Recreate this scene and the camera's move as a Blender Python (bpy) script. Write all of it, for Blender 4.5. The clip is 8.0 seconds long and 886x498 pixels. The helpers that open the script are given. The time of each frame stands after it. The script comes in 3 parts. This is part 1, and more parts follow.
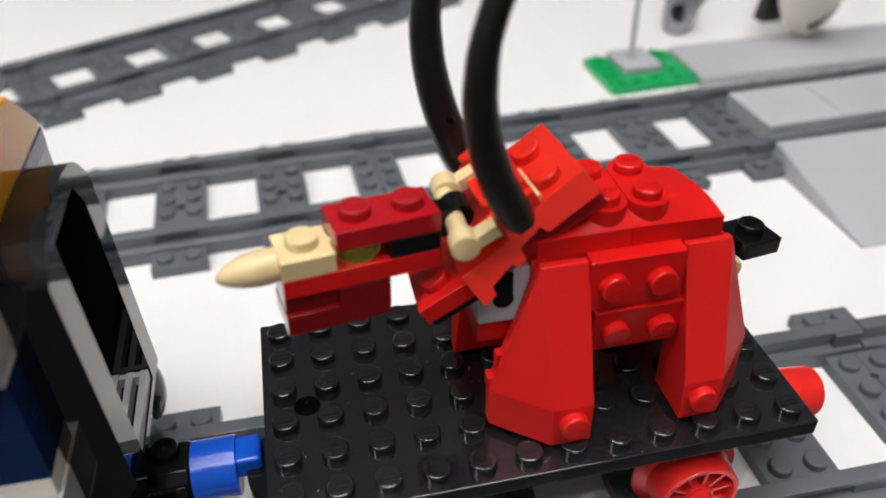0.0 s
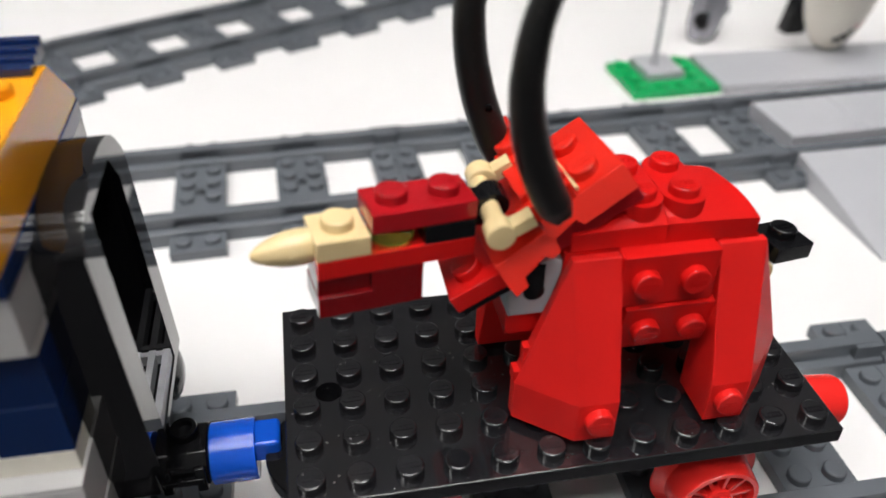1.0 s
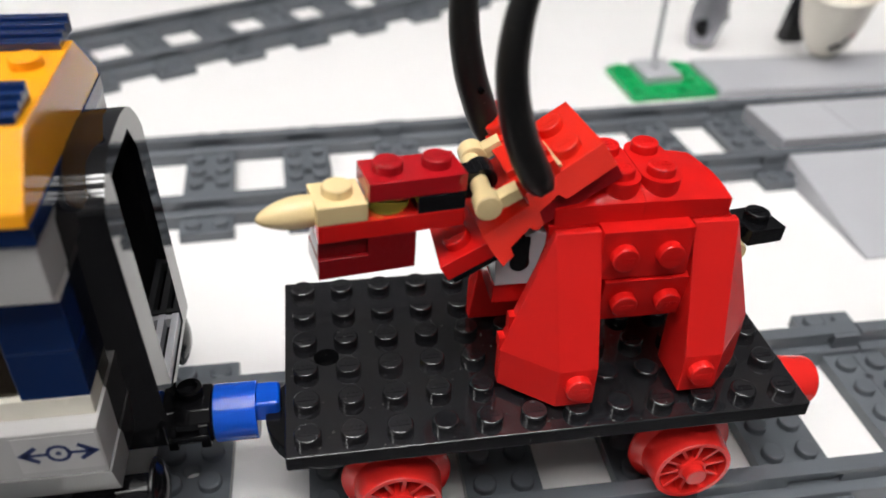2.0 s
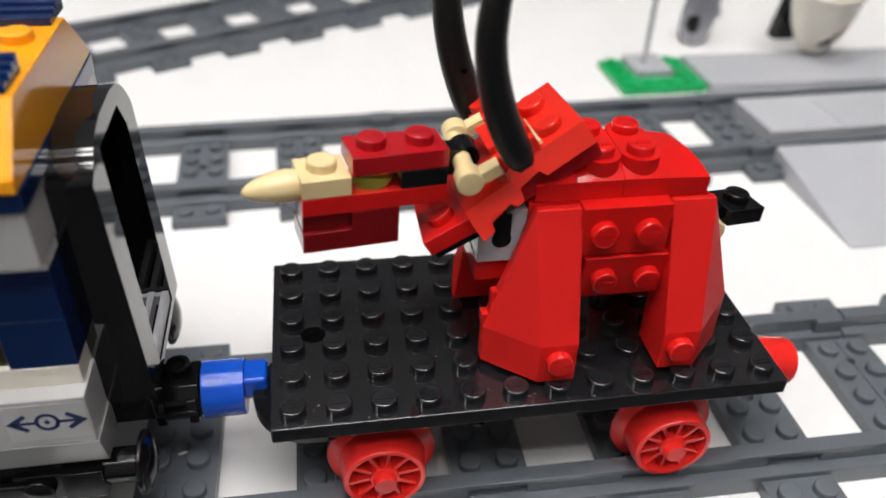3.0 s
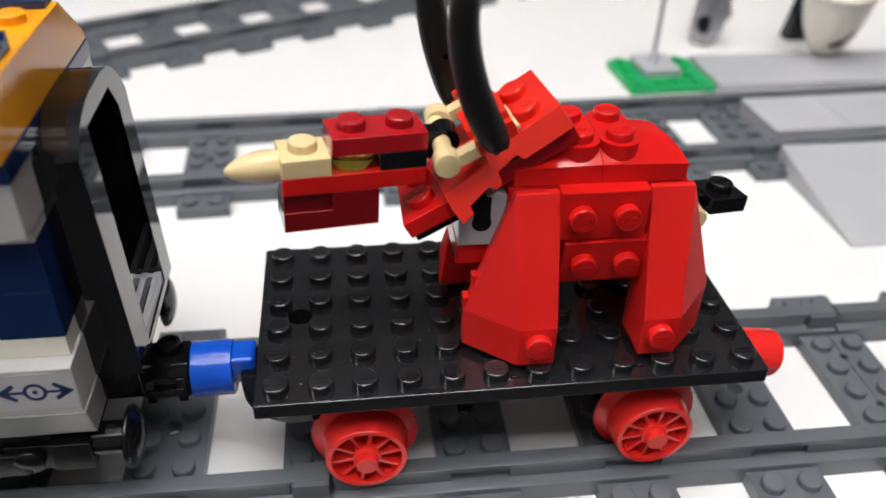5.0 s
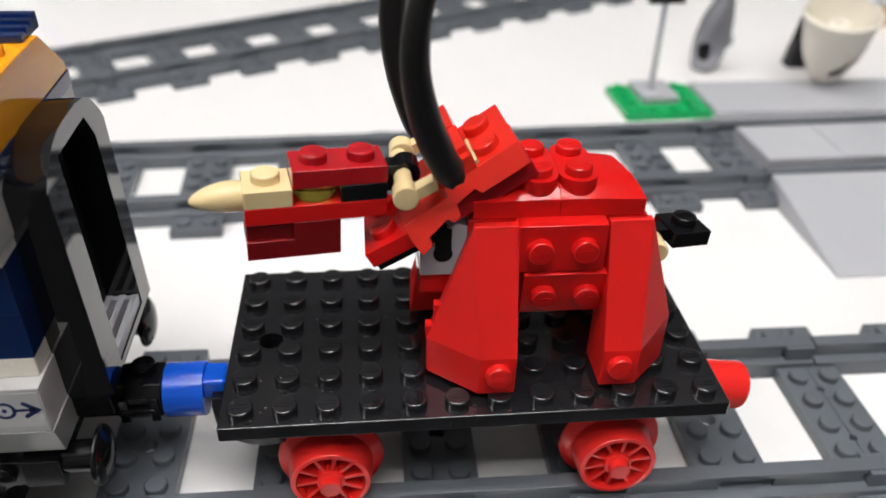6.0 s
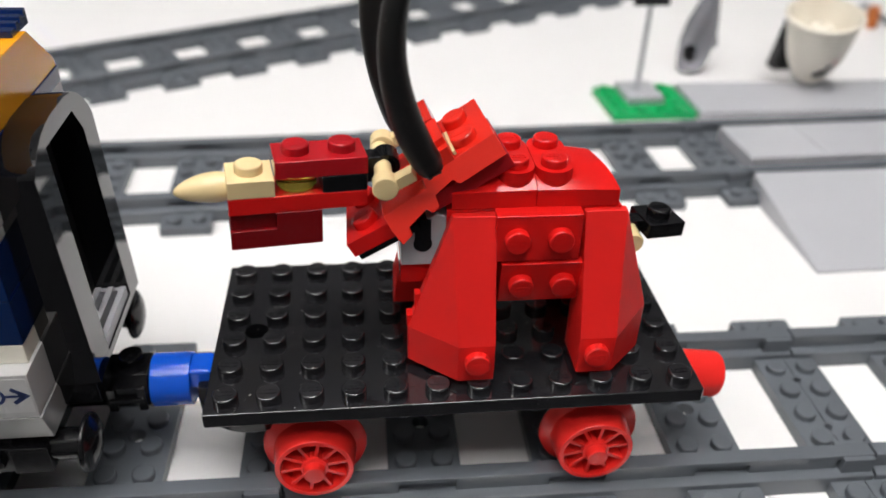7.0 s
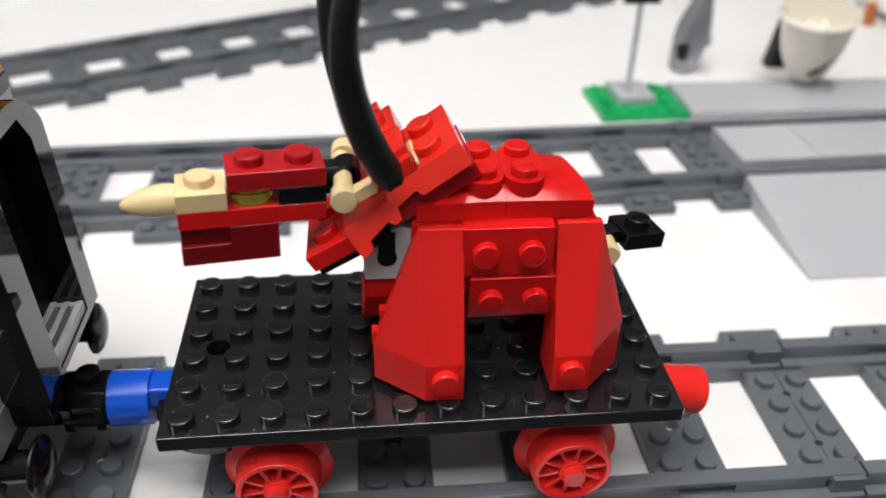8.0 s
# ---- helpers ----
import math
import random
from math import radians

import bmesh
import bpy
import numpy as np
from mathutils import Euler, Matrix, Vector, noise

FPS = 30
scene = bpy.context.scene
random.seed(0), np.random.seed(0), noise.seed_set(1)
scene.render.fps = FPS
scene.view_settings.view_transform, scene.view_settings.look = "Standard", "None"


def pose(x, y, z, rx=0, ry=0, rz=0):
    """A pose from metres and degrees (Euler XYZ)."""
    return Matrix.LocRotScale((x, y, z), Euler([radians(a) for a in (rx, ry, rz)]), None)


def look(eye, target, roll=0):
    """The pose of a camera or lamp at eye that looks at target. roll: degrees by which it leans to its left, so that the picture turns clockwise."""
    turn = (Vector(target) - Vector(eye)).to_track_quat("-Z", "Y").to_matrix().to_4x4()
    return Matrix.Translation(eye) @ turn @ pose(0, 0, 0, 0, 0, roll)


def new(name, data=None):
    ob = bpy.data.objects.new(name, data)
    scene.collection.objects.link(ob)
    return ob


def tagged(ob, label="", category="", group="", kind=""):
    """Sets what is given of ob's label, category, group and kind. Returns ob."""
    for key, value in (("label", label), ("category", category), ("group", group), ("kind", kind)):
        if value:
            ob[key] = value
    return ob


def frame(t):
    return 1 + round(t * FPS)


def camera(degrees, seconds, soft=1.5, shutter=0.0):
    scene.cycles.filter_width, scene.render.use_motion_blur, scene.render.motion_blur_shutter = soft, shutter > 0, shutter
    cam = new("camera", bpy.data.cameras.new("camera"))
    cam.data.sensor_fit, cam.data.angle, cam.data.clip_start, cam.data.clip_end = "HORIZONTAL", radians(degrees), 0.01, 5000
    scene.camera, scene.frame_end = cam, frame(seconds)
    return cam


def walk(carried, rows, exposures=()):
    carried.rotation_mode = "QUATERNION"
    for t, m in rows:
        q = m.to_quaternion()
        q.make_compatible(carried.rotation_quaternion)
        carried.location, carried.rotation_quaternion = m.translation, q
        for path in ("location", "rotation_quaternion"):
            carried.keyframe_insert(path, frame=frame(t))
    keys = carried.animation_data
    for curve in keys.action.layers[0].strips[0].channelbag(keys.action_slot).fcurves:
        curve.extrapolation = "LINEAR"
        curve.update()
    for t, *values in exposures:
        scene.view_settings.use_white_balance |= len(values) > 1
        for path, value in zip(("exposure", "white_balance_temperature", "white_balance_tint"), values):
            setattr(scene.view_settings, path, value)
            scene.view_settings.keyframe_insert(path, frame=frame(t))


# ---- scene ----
# A brick-built dinosaur on a toy flat wagon. Local sizes are in millimetres; MM turns them into metres.
MM = 0.001
cam = camera(57.99, 8.0, soft=1.6)
cam.data.dof.use_dof = True
cam.data.dof.focus_distance = 0.148
cam.data.dof.aperture_fstop = 13.5
# seconds, eye in millimetres, yaw, pitch and roll in degrees
PATH = [
    (0, -34.44, -103.69, 141.51, -11.11, -36.40, -1.40),
    (0.2, -33.63, -101.08, 141.20, -11.38, -36.50, -1.14),
    (0.3, -34.67, -100.78, 141.85, -11.56, -36.64, -0.95),
    (0.5, -34.81, -100.26, 144.54, -11.24, -36.29, -0.93),
    (0.7, -36.61, -101.65, 136.26, -11.35, -36.31, 0.10),
    (0.8, -37.21, -101.98, 137.32, -11.08, -36.30, 0.35),
    (1, -39.01, -103.62, 139.19, -10.78, -36.15, 0.83),
    (1.1, -38.82, -105.12, 139.77, -10.59, -36.12, 0.90),
    (1.2, -38.69, -106.85, 138.58, -10.58, -36.13, 1.11),
    (2.3, -38.64, -116.73, 141.65, -10.17, -35.21, 1.89),
    (2.4, -39.15, -117.43, 142.34, -10.13, -35.12, 1.84),
    (2.5, -39.49, -118.32, 140.88, -10.17, -35.12, 1.91),
    (2.7, -39.16, -121.00, 137.73, -10.26, -35.18, 2.12),
    (2.8, -38.70, -120.49, 138.18, -10.36, -35.34, 2.21),
    (3, -36.79, -119.94, 137.67, -10.38, -35.39, 2.20),
    (3.2, -35.43, -119.63, 136.85, -10.46, -35.50, 2.16),
    (3.3, -34.84, -119.08, 137.07, -10.45, -35.54, 2.08),
    (3.5, -34.44, -119.46, 135.36, -10.45, -35.68, 1.98),
    (3.7, -34.12, -119.08, 134.30, -10.43, -35.86, 1.91),
    (3.8, -33.81, -118.90, 133.66, -10.39, -35.87, 1.84),
    (4, -33.50, -118.97, 133.51, -10.22, -35.91, 1.76),
    (4.2, -31.65, -118.98, 133.17, -10.09, -35.85, 1.64),
    (4.3, -32.12, -120.72, 133.95, -10.03, -35.97, 1.65),
    (4.5, -32.68, -121.22, 137.05, -9.83, -35.67, 1.63),
    (4.7, -32.03, -123.78, 135.70, -9.26, -35.42, 1.76),
    (5.8, -22.04, -126.58, 139.04, -6.63, -34.02, 1.65),
    (6, -19.82, -127.62, 140.11, -6.49, -33.92, 1.73),
    (6.2, -18.06, -129.51, 141.02, -6.51, -33.76, 1.72),
    (6.3, -17.79, -130.74, 141.07, -6.60, -33.70, 1.78),
    (6.5, -16.09, -131.52, 142.11, -6.65, -33.60, 1.74),
    (6.7, -15.59, -132.13, 141.81, -6.77, -33.53, 1.73),
    (6.8, -15.58, -132.50, 140.94, -6.71, -33.47, 1.73),
    (7, -17.37, -132.60, 139.95, -6.85, -33.52, 1.82),
    (7.2, -19.32, -132.52, 139.23, -6.89, -33.67, 1.91),
    (7.3, -18.86, -132.00, 138.66, -6.74, -33.67, 1.79),
    (7.5, -17.05, -130.30, 139.56, -6.71, -33.63, 1.74),
    (7.7, -14.58, -128.70, 138.57, -6.68, -33.62, 1.62),
    (7.8, -12.98, -127.29, 139.03, -6.70, -33.70, 1.64),
    (8, -10.10, -125.62, 138.49, -6.66, -33.70, 1.51),
]


def aimed(x, y, z, yaw, pitch, roll):
    a, b = radians(yaw), radians(pitch)
    eye = Vector((x, y, z)) * MM
    return look(eye, eye + Vector((-math.sin(a) * math.cos(b), math.cos(a) * math.cos(b), math.sin(b))), roll)


walk(cam, [(row[0], aimed(*row[1:])) for row in PATH], ((0, -0.15), (0.5, -0.03), (2.3, 0), (8, 0)))

# ---- light: a closed room with twin-tube ceiling lamps ----
scene.view_settings.exposure = 0.0
world = bpy.data.worlds.new("world")
scene.world = world
world.use_nodes = True
world.node_tree.nodes["Background"].inputs["Color"].default_value = (0.9, 0.95, 1.0, 1)
world.node_tree.nodes["Background"].inputs["Strength"].default_value = 0.3


# ---- materials ----
def material(name):
    mat = bpy.data.materials.new(name)
    mat.use_nodes = True
    return mat, mat.node_tree.nodes, mat.node_tree.links, mat.node_tree.nodes["Principled BSDF"]


def plastic(name, rgb, rough=0.16, vary=0.05, bump=0.012, grime=0.0, ior=1.5, dust=0.0):
    """Moulded plastic: slight tone shifts from piece to piece, faint waviness, fine scuffs in the gloss."""
    mat, nodes, links, bsdf = material(name)
    coord = nodes.new("ShaderNodeTexCoord")
    info = nodes.new("ShaderNodeObjectInfo")
    wave = nodes.new("ShaderNodeTexNoise")
    wave.inputs["Scale"].default_value = 60
    wave.inputs["Detail"].default_value = 3
    scuff = nodes.new("ShaderNodeTexNoise")
    scuff.inputs["Scale"].default_value = 300
    scuff.inputs["Detail"].default_value = 3
    links.new(coord.outputs["Object"], wave.inputs["Vector"])
    links.new(coord.outputs["Object"], scuff.inputs["Vector"])
    tone = nodes.new("ShaderNodeHueSaturation")
    tone.inputs["Color"].default_value = (*rgb, 1)
    mix = nodes.new("ShaderNodeMath")
    mix.operation = "ADD"
    links.new(wave.outputs["Fac"], mix.inputs[0])
    links.new(info.outputs["Random"], mix.inputs[1])
    span = nodes.new("ShaderNodeMapRange")
    span.inputs["From Max"].default_value = 1.7
    span.inputs["To Min"].default_value = 1 - vary
    span.inputs["To Max"].default_value = 1 + vary
    links.new(mix.outputs[0], span.inputs["Value"])
    links.new(span.outputs[0], tone.inputs["Value"])
    colour = tone.outputs[0]
    if dust:
        where = nodes.new("ShaderNodeNewGeometry")
        speck = nodes.new("ShaderNodeTexNoise")
        speck.inputs["Scale"].default_value = 1500
        speck.inputs["Detail"].default_value = 1
        patch = nodes.new("ShaderNodeTexNoise")
        patch.inputs["Scale"].default_value = 130
        patch.inputs["Detail"].default_value = 4
        for node in (speck, patch):
            links.new(where.outputs["Position"], node.inputs["Vector"])
        for node, low, high, share, tint in ((patch, 0.52, 0.8, 0.35, (0.06, 0.045, 0.035, 1)), (speck, 0.72, 0.8, 1.0, (0.28, 0.26, 0.24, 1))):
            cut = nodes.new("ShaderNodeMapRange")
            cut.inputs["From Min"].default_value = low
            cut.inputs["From Max"].default_value = high
            cut.inputs["To Max"].default_value = share * dust
            links.new(node.outputs["Fac"], cut.inputs["Value"])
            laid = nodes.new("ShaderNodeMixRGB")
            laid.inputs["Color2"].default_value = tint
            links.new(cut.outputs[0], laid.inputs["Fac"])
            links.new(colour, laid.inputs["Color1"])
            colour = laid.outputs[0]
    links.new(colour, bsdf.inputs["Base Color"])
    gloss = nodes.new("ShaderNodeMapRange")
    gloss.inputs["From Min"].default_value = 0.35
    gloss.inputs["From Max"].default_value = 0.75
    gloss.inputs["To Min"].default_value = rough
    gloss.inputs["To Max"].default_value = rough + 0.03 + grime
    links.new(scuff.outputs["Fac"], gloss.inputs["Value"])
    links.new(gloss.outputs[0], bsdf.inputs["Roughness"])
    relief = nodes.new("ShaderNodeBump")
    relief.inputs["Strength"].default_value = 0.25
    relief.inputs["Distance"].default_value = bump * MM
    links.new(wave.outputs["Fac"], relief.inputs["Height"])
    links.new(relief.outputs[0], bsdf.inputs["Normal"])
    bsdf.inputs["IOR"].default_value = ior
    return mat


RED = plastic("red_plastic", (0.64, 0.010, 0.009), 0.12, 0.05, 0.012, 0.0, 1.46)
LEG_RED = plastic("satin_red_plastic", (0.70, 0.013, 0.011), 0.3, 0.04, 0.012, 0.05, 1.46)
DARK_RED = plastic("deep_red_plastic", (0.40, 0.008, 0.013), 0.07)
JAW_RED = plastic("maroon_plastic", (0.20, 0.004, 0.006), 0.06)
BRIGHT_RED = plastic("bright_orange_red_plastic", (0.72, 0.024, 0.013), 0.14, 0.03, 0.012, 0.0, 1.46)
WHEEL_RED = plastic("wheel_red_plastic", (0.74, 0.022, 0.018), 0.22)
BLACK = plastic("black_plastic", (0.006, 0.006, 0.007), 0.14, 0.2, 0.012, 0.0, 1.42)
WORN_BLACK = plastic("worn_black_plastic", (0.012, 0.012, 0.014), 0.1, 0.2, 0.02, 0.05, 1.63, 0.4)
coat = WORN_BLACK.node_tree.nodes["Principled BSDF"].inputs
coat["Coat Weight"].default_value, coat["Coat Roughness"].default_value, coat["Coat IOR"].default_value = 0.45, 0.04, 1.5
GLOSS_BLACK = plastic("glossy_black_plastic", (0.005, 0.005, 0.006), 0.02, 0.1, 0.002, -0.02, 1.68, 0.05)
RUBBER = plastic("soft_black_rubber", (0.007, 0.007, 0.007), 0.36, 0.2, 0.03, 0.06, 1.4, 0.16)
RAIL_GREY = plastic("dark_bluish_grey_plastic", (0.118, 0.130, 0.146), 0.2, 0.08)
LIGHT_GREY = plastic("light_bluish_grey_plastic", (0.44, 0.445, 0.47), 0.26, 0.05, 0.006, -0.03)
WHITE = plastic("white_plastic", (0.76, 0.75, 0.72), 0.22, 0.04)
IVORY = plastic("aged_white_plastic", (0.78, 0.74, 0.64), 0.25, 0.04)
TAN = plastic("tan_plastic", (0.77, 0.60, 0.32), 0.06, 0.04)
BLUE = plastic("bright_blue_plastic", (0.004, 0.085, 0.58), 0.2)
NAVY = plastic("dark_blue_plastic", (0.005, 0.021, 0.090), 0.12, 0.1)
AMBER = plastic("orange_yellow_plastic", (0.92, 0.37, 0.010), 0.14, 0.04)
GREEN = plastic("green_plastic", (0.004, 0.36, 0.10), 0.25, 0.06)
SILVER = plastic("pearl_grey_plastic", (0.30, 0.30, 0.33), 0.2, 0.5, 0.3)
SILVER.node_tree.nodes["Principled BSDF"].inputs["Metallic"].default_value = 0.6
TABLE = plastic("white_table_laminate", (0.80, 0.79, 0.785), 0.3, 0.015, 0.02)
WALL = plastic("white_wall_paint", (0.74, 0.73, 0.71), 0.6, 0.03)
HALL = plastic("grey_wall_paint", (0.04, 0.04, 0.042), 0.7, 0.05)
PALE = plastic("pale_grey_wall_paint", (0.22, 0.22, 0.225), 0.7, 0.05)
FLOOR = plastic("dark_carpet", (0.035, 0.035, 0.038), 0.9, 0.1)


# ---- mesh building ----
def box(bm, x0, y0, z0, x1, y1, z1, m=None):
    vs = [bm.verts.new((m @ Vector(p)) if m else p) for p in
          ((x0, y0, z0), (x1, y0, z0), (x1, y1, z0), (x0, y1, z0), (x0, y0, z1), (x1, y0, z1), (x1, y1, z1), (x0, y1, z1))]
    for f in ((3, 2, 1, 0), (4, 5, 6, 7), (0, 1, 5, 4), (1, 2, 6, 5), (2, 3, 7, 6), (3, 0, 4, 7)):
        bm.faces.new([vs[i] for i in f])


def solid(bm, points, faces, m=None):
    vs = [bm.verts.new((m @ Vector(p)) if m else p) for p in points]
    for f in faces:
        bm.faces.new([vs[i] for i in f])


def prism(bm, outline, a0, a1, axis="x", m=None):
    """An outline of (u, v) pushed from a0 to a1 along an axis: x takes (y, z), y takes (x, z), z takes (x, y)."""
    def at(u, v, a):
        p = {"x": (a, u, v), "y": (u, a, v), "z": (u, v, a)}[axis]
        return (m @ Vector(p)) if m else p
    low = [bm.verts.new(at(u, v, a0)) for u, v in outline]
    top = [bm.verts.new(at(u, v, a1)) for u, v in outline]
    n = len(outline)
    bm.faces.new(low[::-1])
    bm.faces.new(top)
    for i in range(n):
        bm.faces.new((low[i], low[(i + 1) % n], top[(i + 1) % n], top[i]))


def holed(bm, outline, holes, z0, z1):
    """A flat slab from z0 to z1 with round holes (x, y, radius) right through it."""
    loops = [outline] + [[(x + r * math.cos(math.pi * i / 9), y + r * math.sin(math.pi * i / 9)) for i in range(18)] for x, y, r in holes]
    made = []
    for z in (z0, z1):
        rims = [[bm.verts.new((x, y, z)) for x, y in loop] for loop in loops]
        edges = [bm.edges.new((rim[i], rim[(i + 1) % len(rim)])) for rim in rims for i in range(len(rim))]
        bmesh.ops.triangle_fill(bm, use_beauty=True, use_dissolve=False, edges=edges)
        made.append(rims)
    for low, top in zip(*made):
        for i in range(len(low)):
            j = (i + 1) % len(low)
            bm.faces.new((low[i], low[j], top[j], top[i]))


def rounded(x0, y0, x1, y1, r):
    """The corners of a rectangle, each cut by a small bevel."""
    return [(x0 + r, y0), (x1 - r, y0), (x1, y0 + r), (x1, y1 - r), (x1 - r, y1), (x0 + r, y1), (x0, y1 - r), (x0, y0 + r)]


def lathe(bm, profile, m=None, seg=24):
    """Turns a profile of (radius, height) round z."""
    rings = []
    for r, h in profile:
        if r < 1e-6:
            p = Vector((0, 0, h))
            rings.append([bm.verts.new((m @ p) if m else p)])
        else:
            ring = []
            for i in range(seg):
                a = 2 * math.pi * i / seg
                p = Vector((r * math.cos(a), r * math.sin(a), h))
                ring.append(bm.verts.new((m @ p) if m else p))
            rings.append(ring)
    for a, b in zip(rings, rings[1:]):
        for i in range(seg):
            j = (i + 1) % seg
            if len(a) == 1 and len(b) > 1:
                bm.faces.new((a[0], b[j], b[i]))
            elif len(b) == 1 and len(a) > 1:
                bm.faces.new((a[i], a[j], b[0]))
            elif len(a) > 1:
                bm.faces.new((a[i], a[j], b[j], b[i]))
    for ring, flip in ((rings[0], True), (rings[-1], False)):
        if len(ring) > 1:
            bm.faces.new(ring[::-1] if flip else ring)


def spin(axis, x, y, z):
    """A frame at x, y, z whose z axis points along the named axis."""
    turn = {"z": (0, 0, 0), "-z": (180, 0, 0), "x": (0, 90, 0), "-x": (0, -90, 0), "-y": (90, 0, 0), "y": (-90, 0, 0)}[axis]
    return pose(x, y, z, *turn)


def stud(bm, m, seg=20, marks=True, r=2.4, h=1.7):
    lathe(bm, [(r, -0.2), (r, h - 0.42), (r - 0.05, h - 0.24), (r - 0.15, h - 0.1), (r - 0.28, h - 0.02), (r - 0.45, h), (0, h)], m, seg)
    if marks:
        # a band of small raised bars of uneven length
        for x, v0, v1 in ((-1.55, -0.5, 0.65), (-1.2, -0.6, -0.3), (-0.85, -0.65, 0.6), (-0.5, 0.25, 0.6), (-0.3, -0.6, -0.3), (0.0, -0.6, 0.65), (0.4, -0.6, -0.05),
                          (0.4, 0.35, 0.6), (0.75, -0.55, 0.6), (1.1, 0.3, 0.6), (1.1, -0.6, -0.35), (1.4, -0.5, 0.5)):
            box(bm, x - 0.1, v0, h - 0.05, x + 0.1, v1, h + 0.12, m)


def bevelled(bm, width, segments=2):
    bmesh.ops.recalc_face_normals(bm, faces=bm.faces)
    edges = [e for e in bm.edges if len(e.link_faces) == 2 and e.calc_face_angle(0) > 0.6 and e.calc_length() > 3 * width]
    bmesh.ops.bevel(bm, geom=edges, offset=width, segments=segments, profile=0.5, affect="EDGES", clamp_overlap=True)


def weighted(data, limit=0.6):
    """Smooth shading in which large flat faces stay flat and only their bevels turn."""
    data.shade_smooth()
    normals = [p.normal.copy() for p in data.polygons]
    weights = [p.area ** 2 + 1e-18 for p in data.polygons]
    around = [[] for _ in data.vertices]
    for p in data.polygons:
        for v in p.vertices:
            around[v].append(p.index)
    loops = [None] * len(data.loops)
    for p in data.polygons:
        for k in p.loop_indices:
            total = Vector((0, 0, 0))
            for q in around[data.loops[k].vertex_index]:
                if normals[p.index].dot(normals[q]) > limit:
                    total += normals[q] * weights[q]
            loops[k] = total.normalized() if total.length > 0 else normals[p.index]
    data.normals_split_custom_set(loops)
    return data


def mesh(name, bm, mat, limit=0.6, even=False):
    bmesh.ops.recalc_face_normals(bm, faces=bm.faces)
    bmesh.ops.scale(bm, vec=(MM, MM, MM), verts=bm.verts)
    data = bpy.data.meshes.new(name)
    bm.to_mesh(data)
    bm.free()
    data.materials.append(mat)
    if even:
        data.shade_smooth()
        data.set_sharp_from_angle(angle=radians(36))
        return data
    return weighted(data, limit)


def part(name, bm, mat, parent, label=""):
    ob = new(name, mesh(name, bm, mat))
    ob.parent = parent
    return tagged(ob, label)


def thing(name, label, category, m=None, group="", kind=""):
    ob = new(name)
    ob.empty_display_size = 0.01
    if m:
        ob.matrix_basis = m
    return tagged(ob, label, category, group, kind)


def setting(name, bm, mat, label, category):
    return tagged(new(name, mesh(name, bm, mat)), label, category, "", "structure")


def place(x, y, z, rx=0, ry=0, rz=0):
    return pose(x * MM, y * MM, z * MM, rx, ry, rz)


def fresh():
    return bmesh.new()


# ---- the room and the table ----
bm = fresh()
box(bm, -800, -42, -30, 900, 900, 0)
bevelled(bm, 3)
setting("table_top", bm, TABLE, "smooth white laminate table top under the toy railway", "table")
ROOM = (-2400, 2000, -2000, 2200, -760, 1900)
x0, x1, y0, y1, z0, z1 = ROOM
for name, dims, mat in (("floor", (x0, y0, z0 - 50, x1, y1, z0), FLOOR), ("ceiling", (x0, y0, z1, x1, y1, z1 + 50), WALL),
                        ("wall_west", (x0 - 50, y0, z0, x0, y1, z1), WALL), ("wall_east", (x1, y0, z0, x1 + 50, y1, z1), HALL),
                        ("wall_south", (x0, y0 - 50, z0, x1, y0, z1), PALE), ("wall_north", (x0, y1, z0, x1, y1 + 50, z1), PALE)):
    bm = fresh()
    box(bm, *dims)
    setting(name, bm, mat, {FLOOR: "dark grey carpet floor of the room", WALL: "plain white painted " + name.split("_")[0] + " of the room", HALL: "plain dark grey wall of the room", PALE: "plain pale grey wall of the room"}[mat], name.split("_")[0])

lit, nodes, links, bsdf = material("lamp_diffuser")
bsdf.inputs["Emission Color"].default_value = (1.0, 0.985, 0.975, 1)
bsdf.inputs["Emission Strength"].default_value = 17.0
bsdf.inputs["Base Color"].default_value = (0.8, 0.8, 0.8, 1)


def ceiling_lamp(x, y):
    lamp = thing("ceiling_light", "white ceiling lamp with twin tubes, switched on", "lamp", place(x, y, 1900), "ceiling lamps")
    bm = fresh()
    box(bm, -620, -190, -40, 620, 190, 0)
    part("frame", bm, WALL, lamp)
    for y in (-100, 100):
        bm = fresh()
        box(bm, -590, y - 50, -70, 590, y + 50, -41)
        part("tube", bm, lit, lamp, "glowing white tube")


for x, y in ((-60, -960), (-60, -420), (-60, 140), (-1500, -420)):
    ceiling_lamp(x, y)


# ---- toy railway track ----
RAIL_TOP = 8.8


def sleeper_mesh(half):
    """Two studs wide, eight long; half: the one-stud piece at the end of a length."""
    w = 4 if half else 8
    bm = fresh()
    lo = 0.1 if half else -8
    hi = 7.9 if half else 8
    if half:
        holed(bm, [(lo, -32), (hi - 0.25, -32), (hi, -31.75), (hi, 31.75), (hi - 0.25, 32), (lo, 32), (lo, 8.9), (lo + 0.8, 8.5), (lo + 0.8, 7.5), (lo, 7.1),
                   (lo, -7.1), (lo + 0.8, -7.5), (lo + 0.8, -8.5), (lo, -8.9)], [], 0, 3.2)
    else:
        holed(bm, rounded(lo, -32, hi, 32, 0.25), [(0, 0, 1.9)], 0, 3.2)
    return mesh("sleeper", bm, RAIL_GREY)


SLEEPER, HALF = sleeper_mesh(False), sleeper_mesh(True)


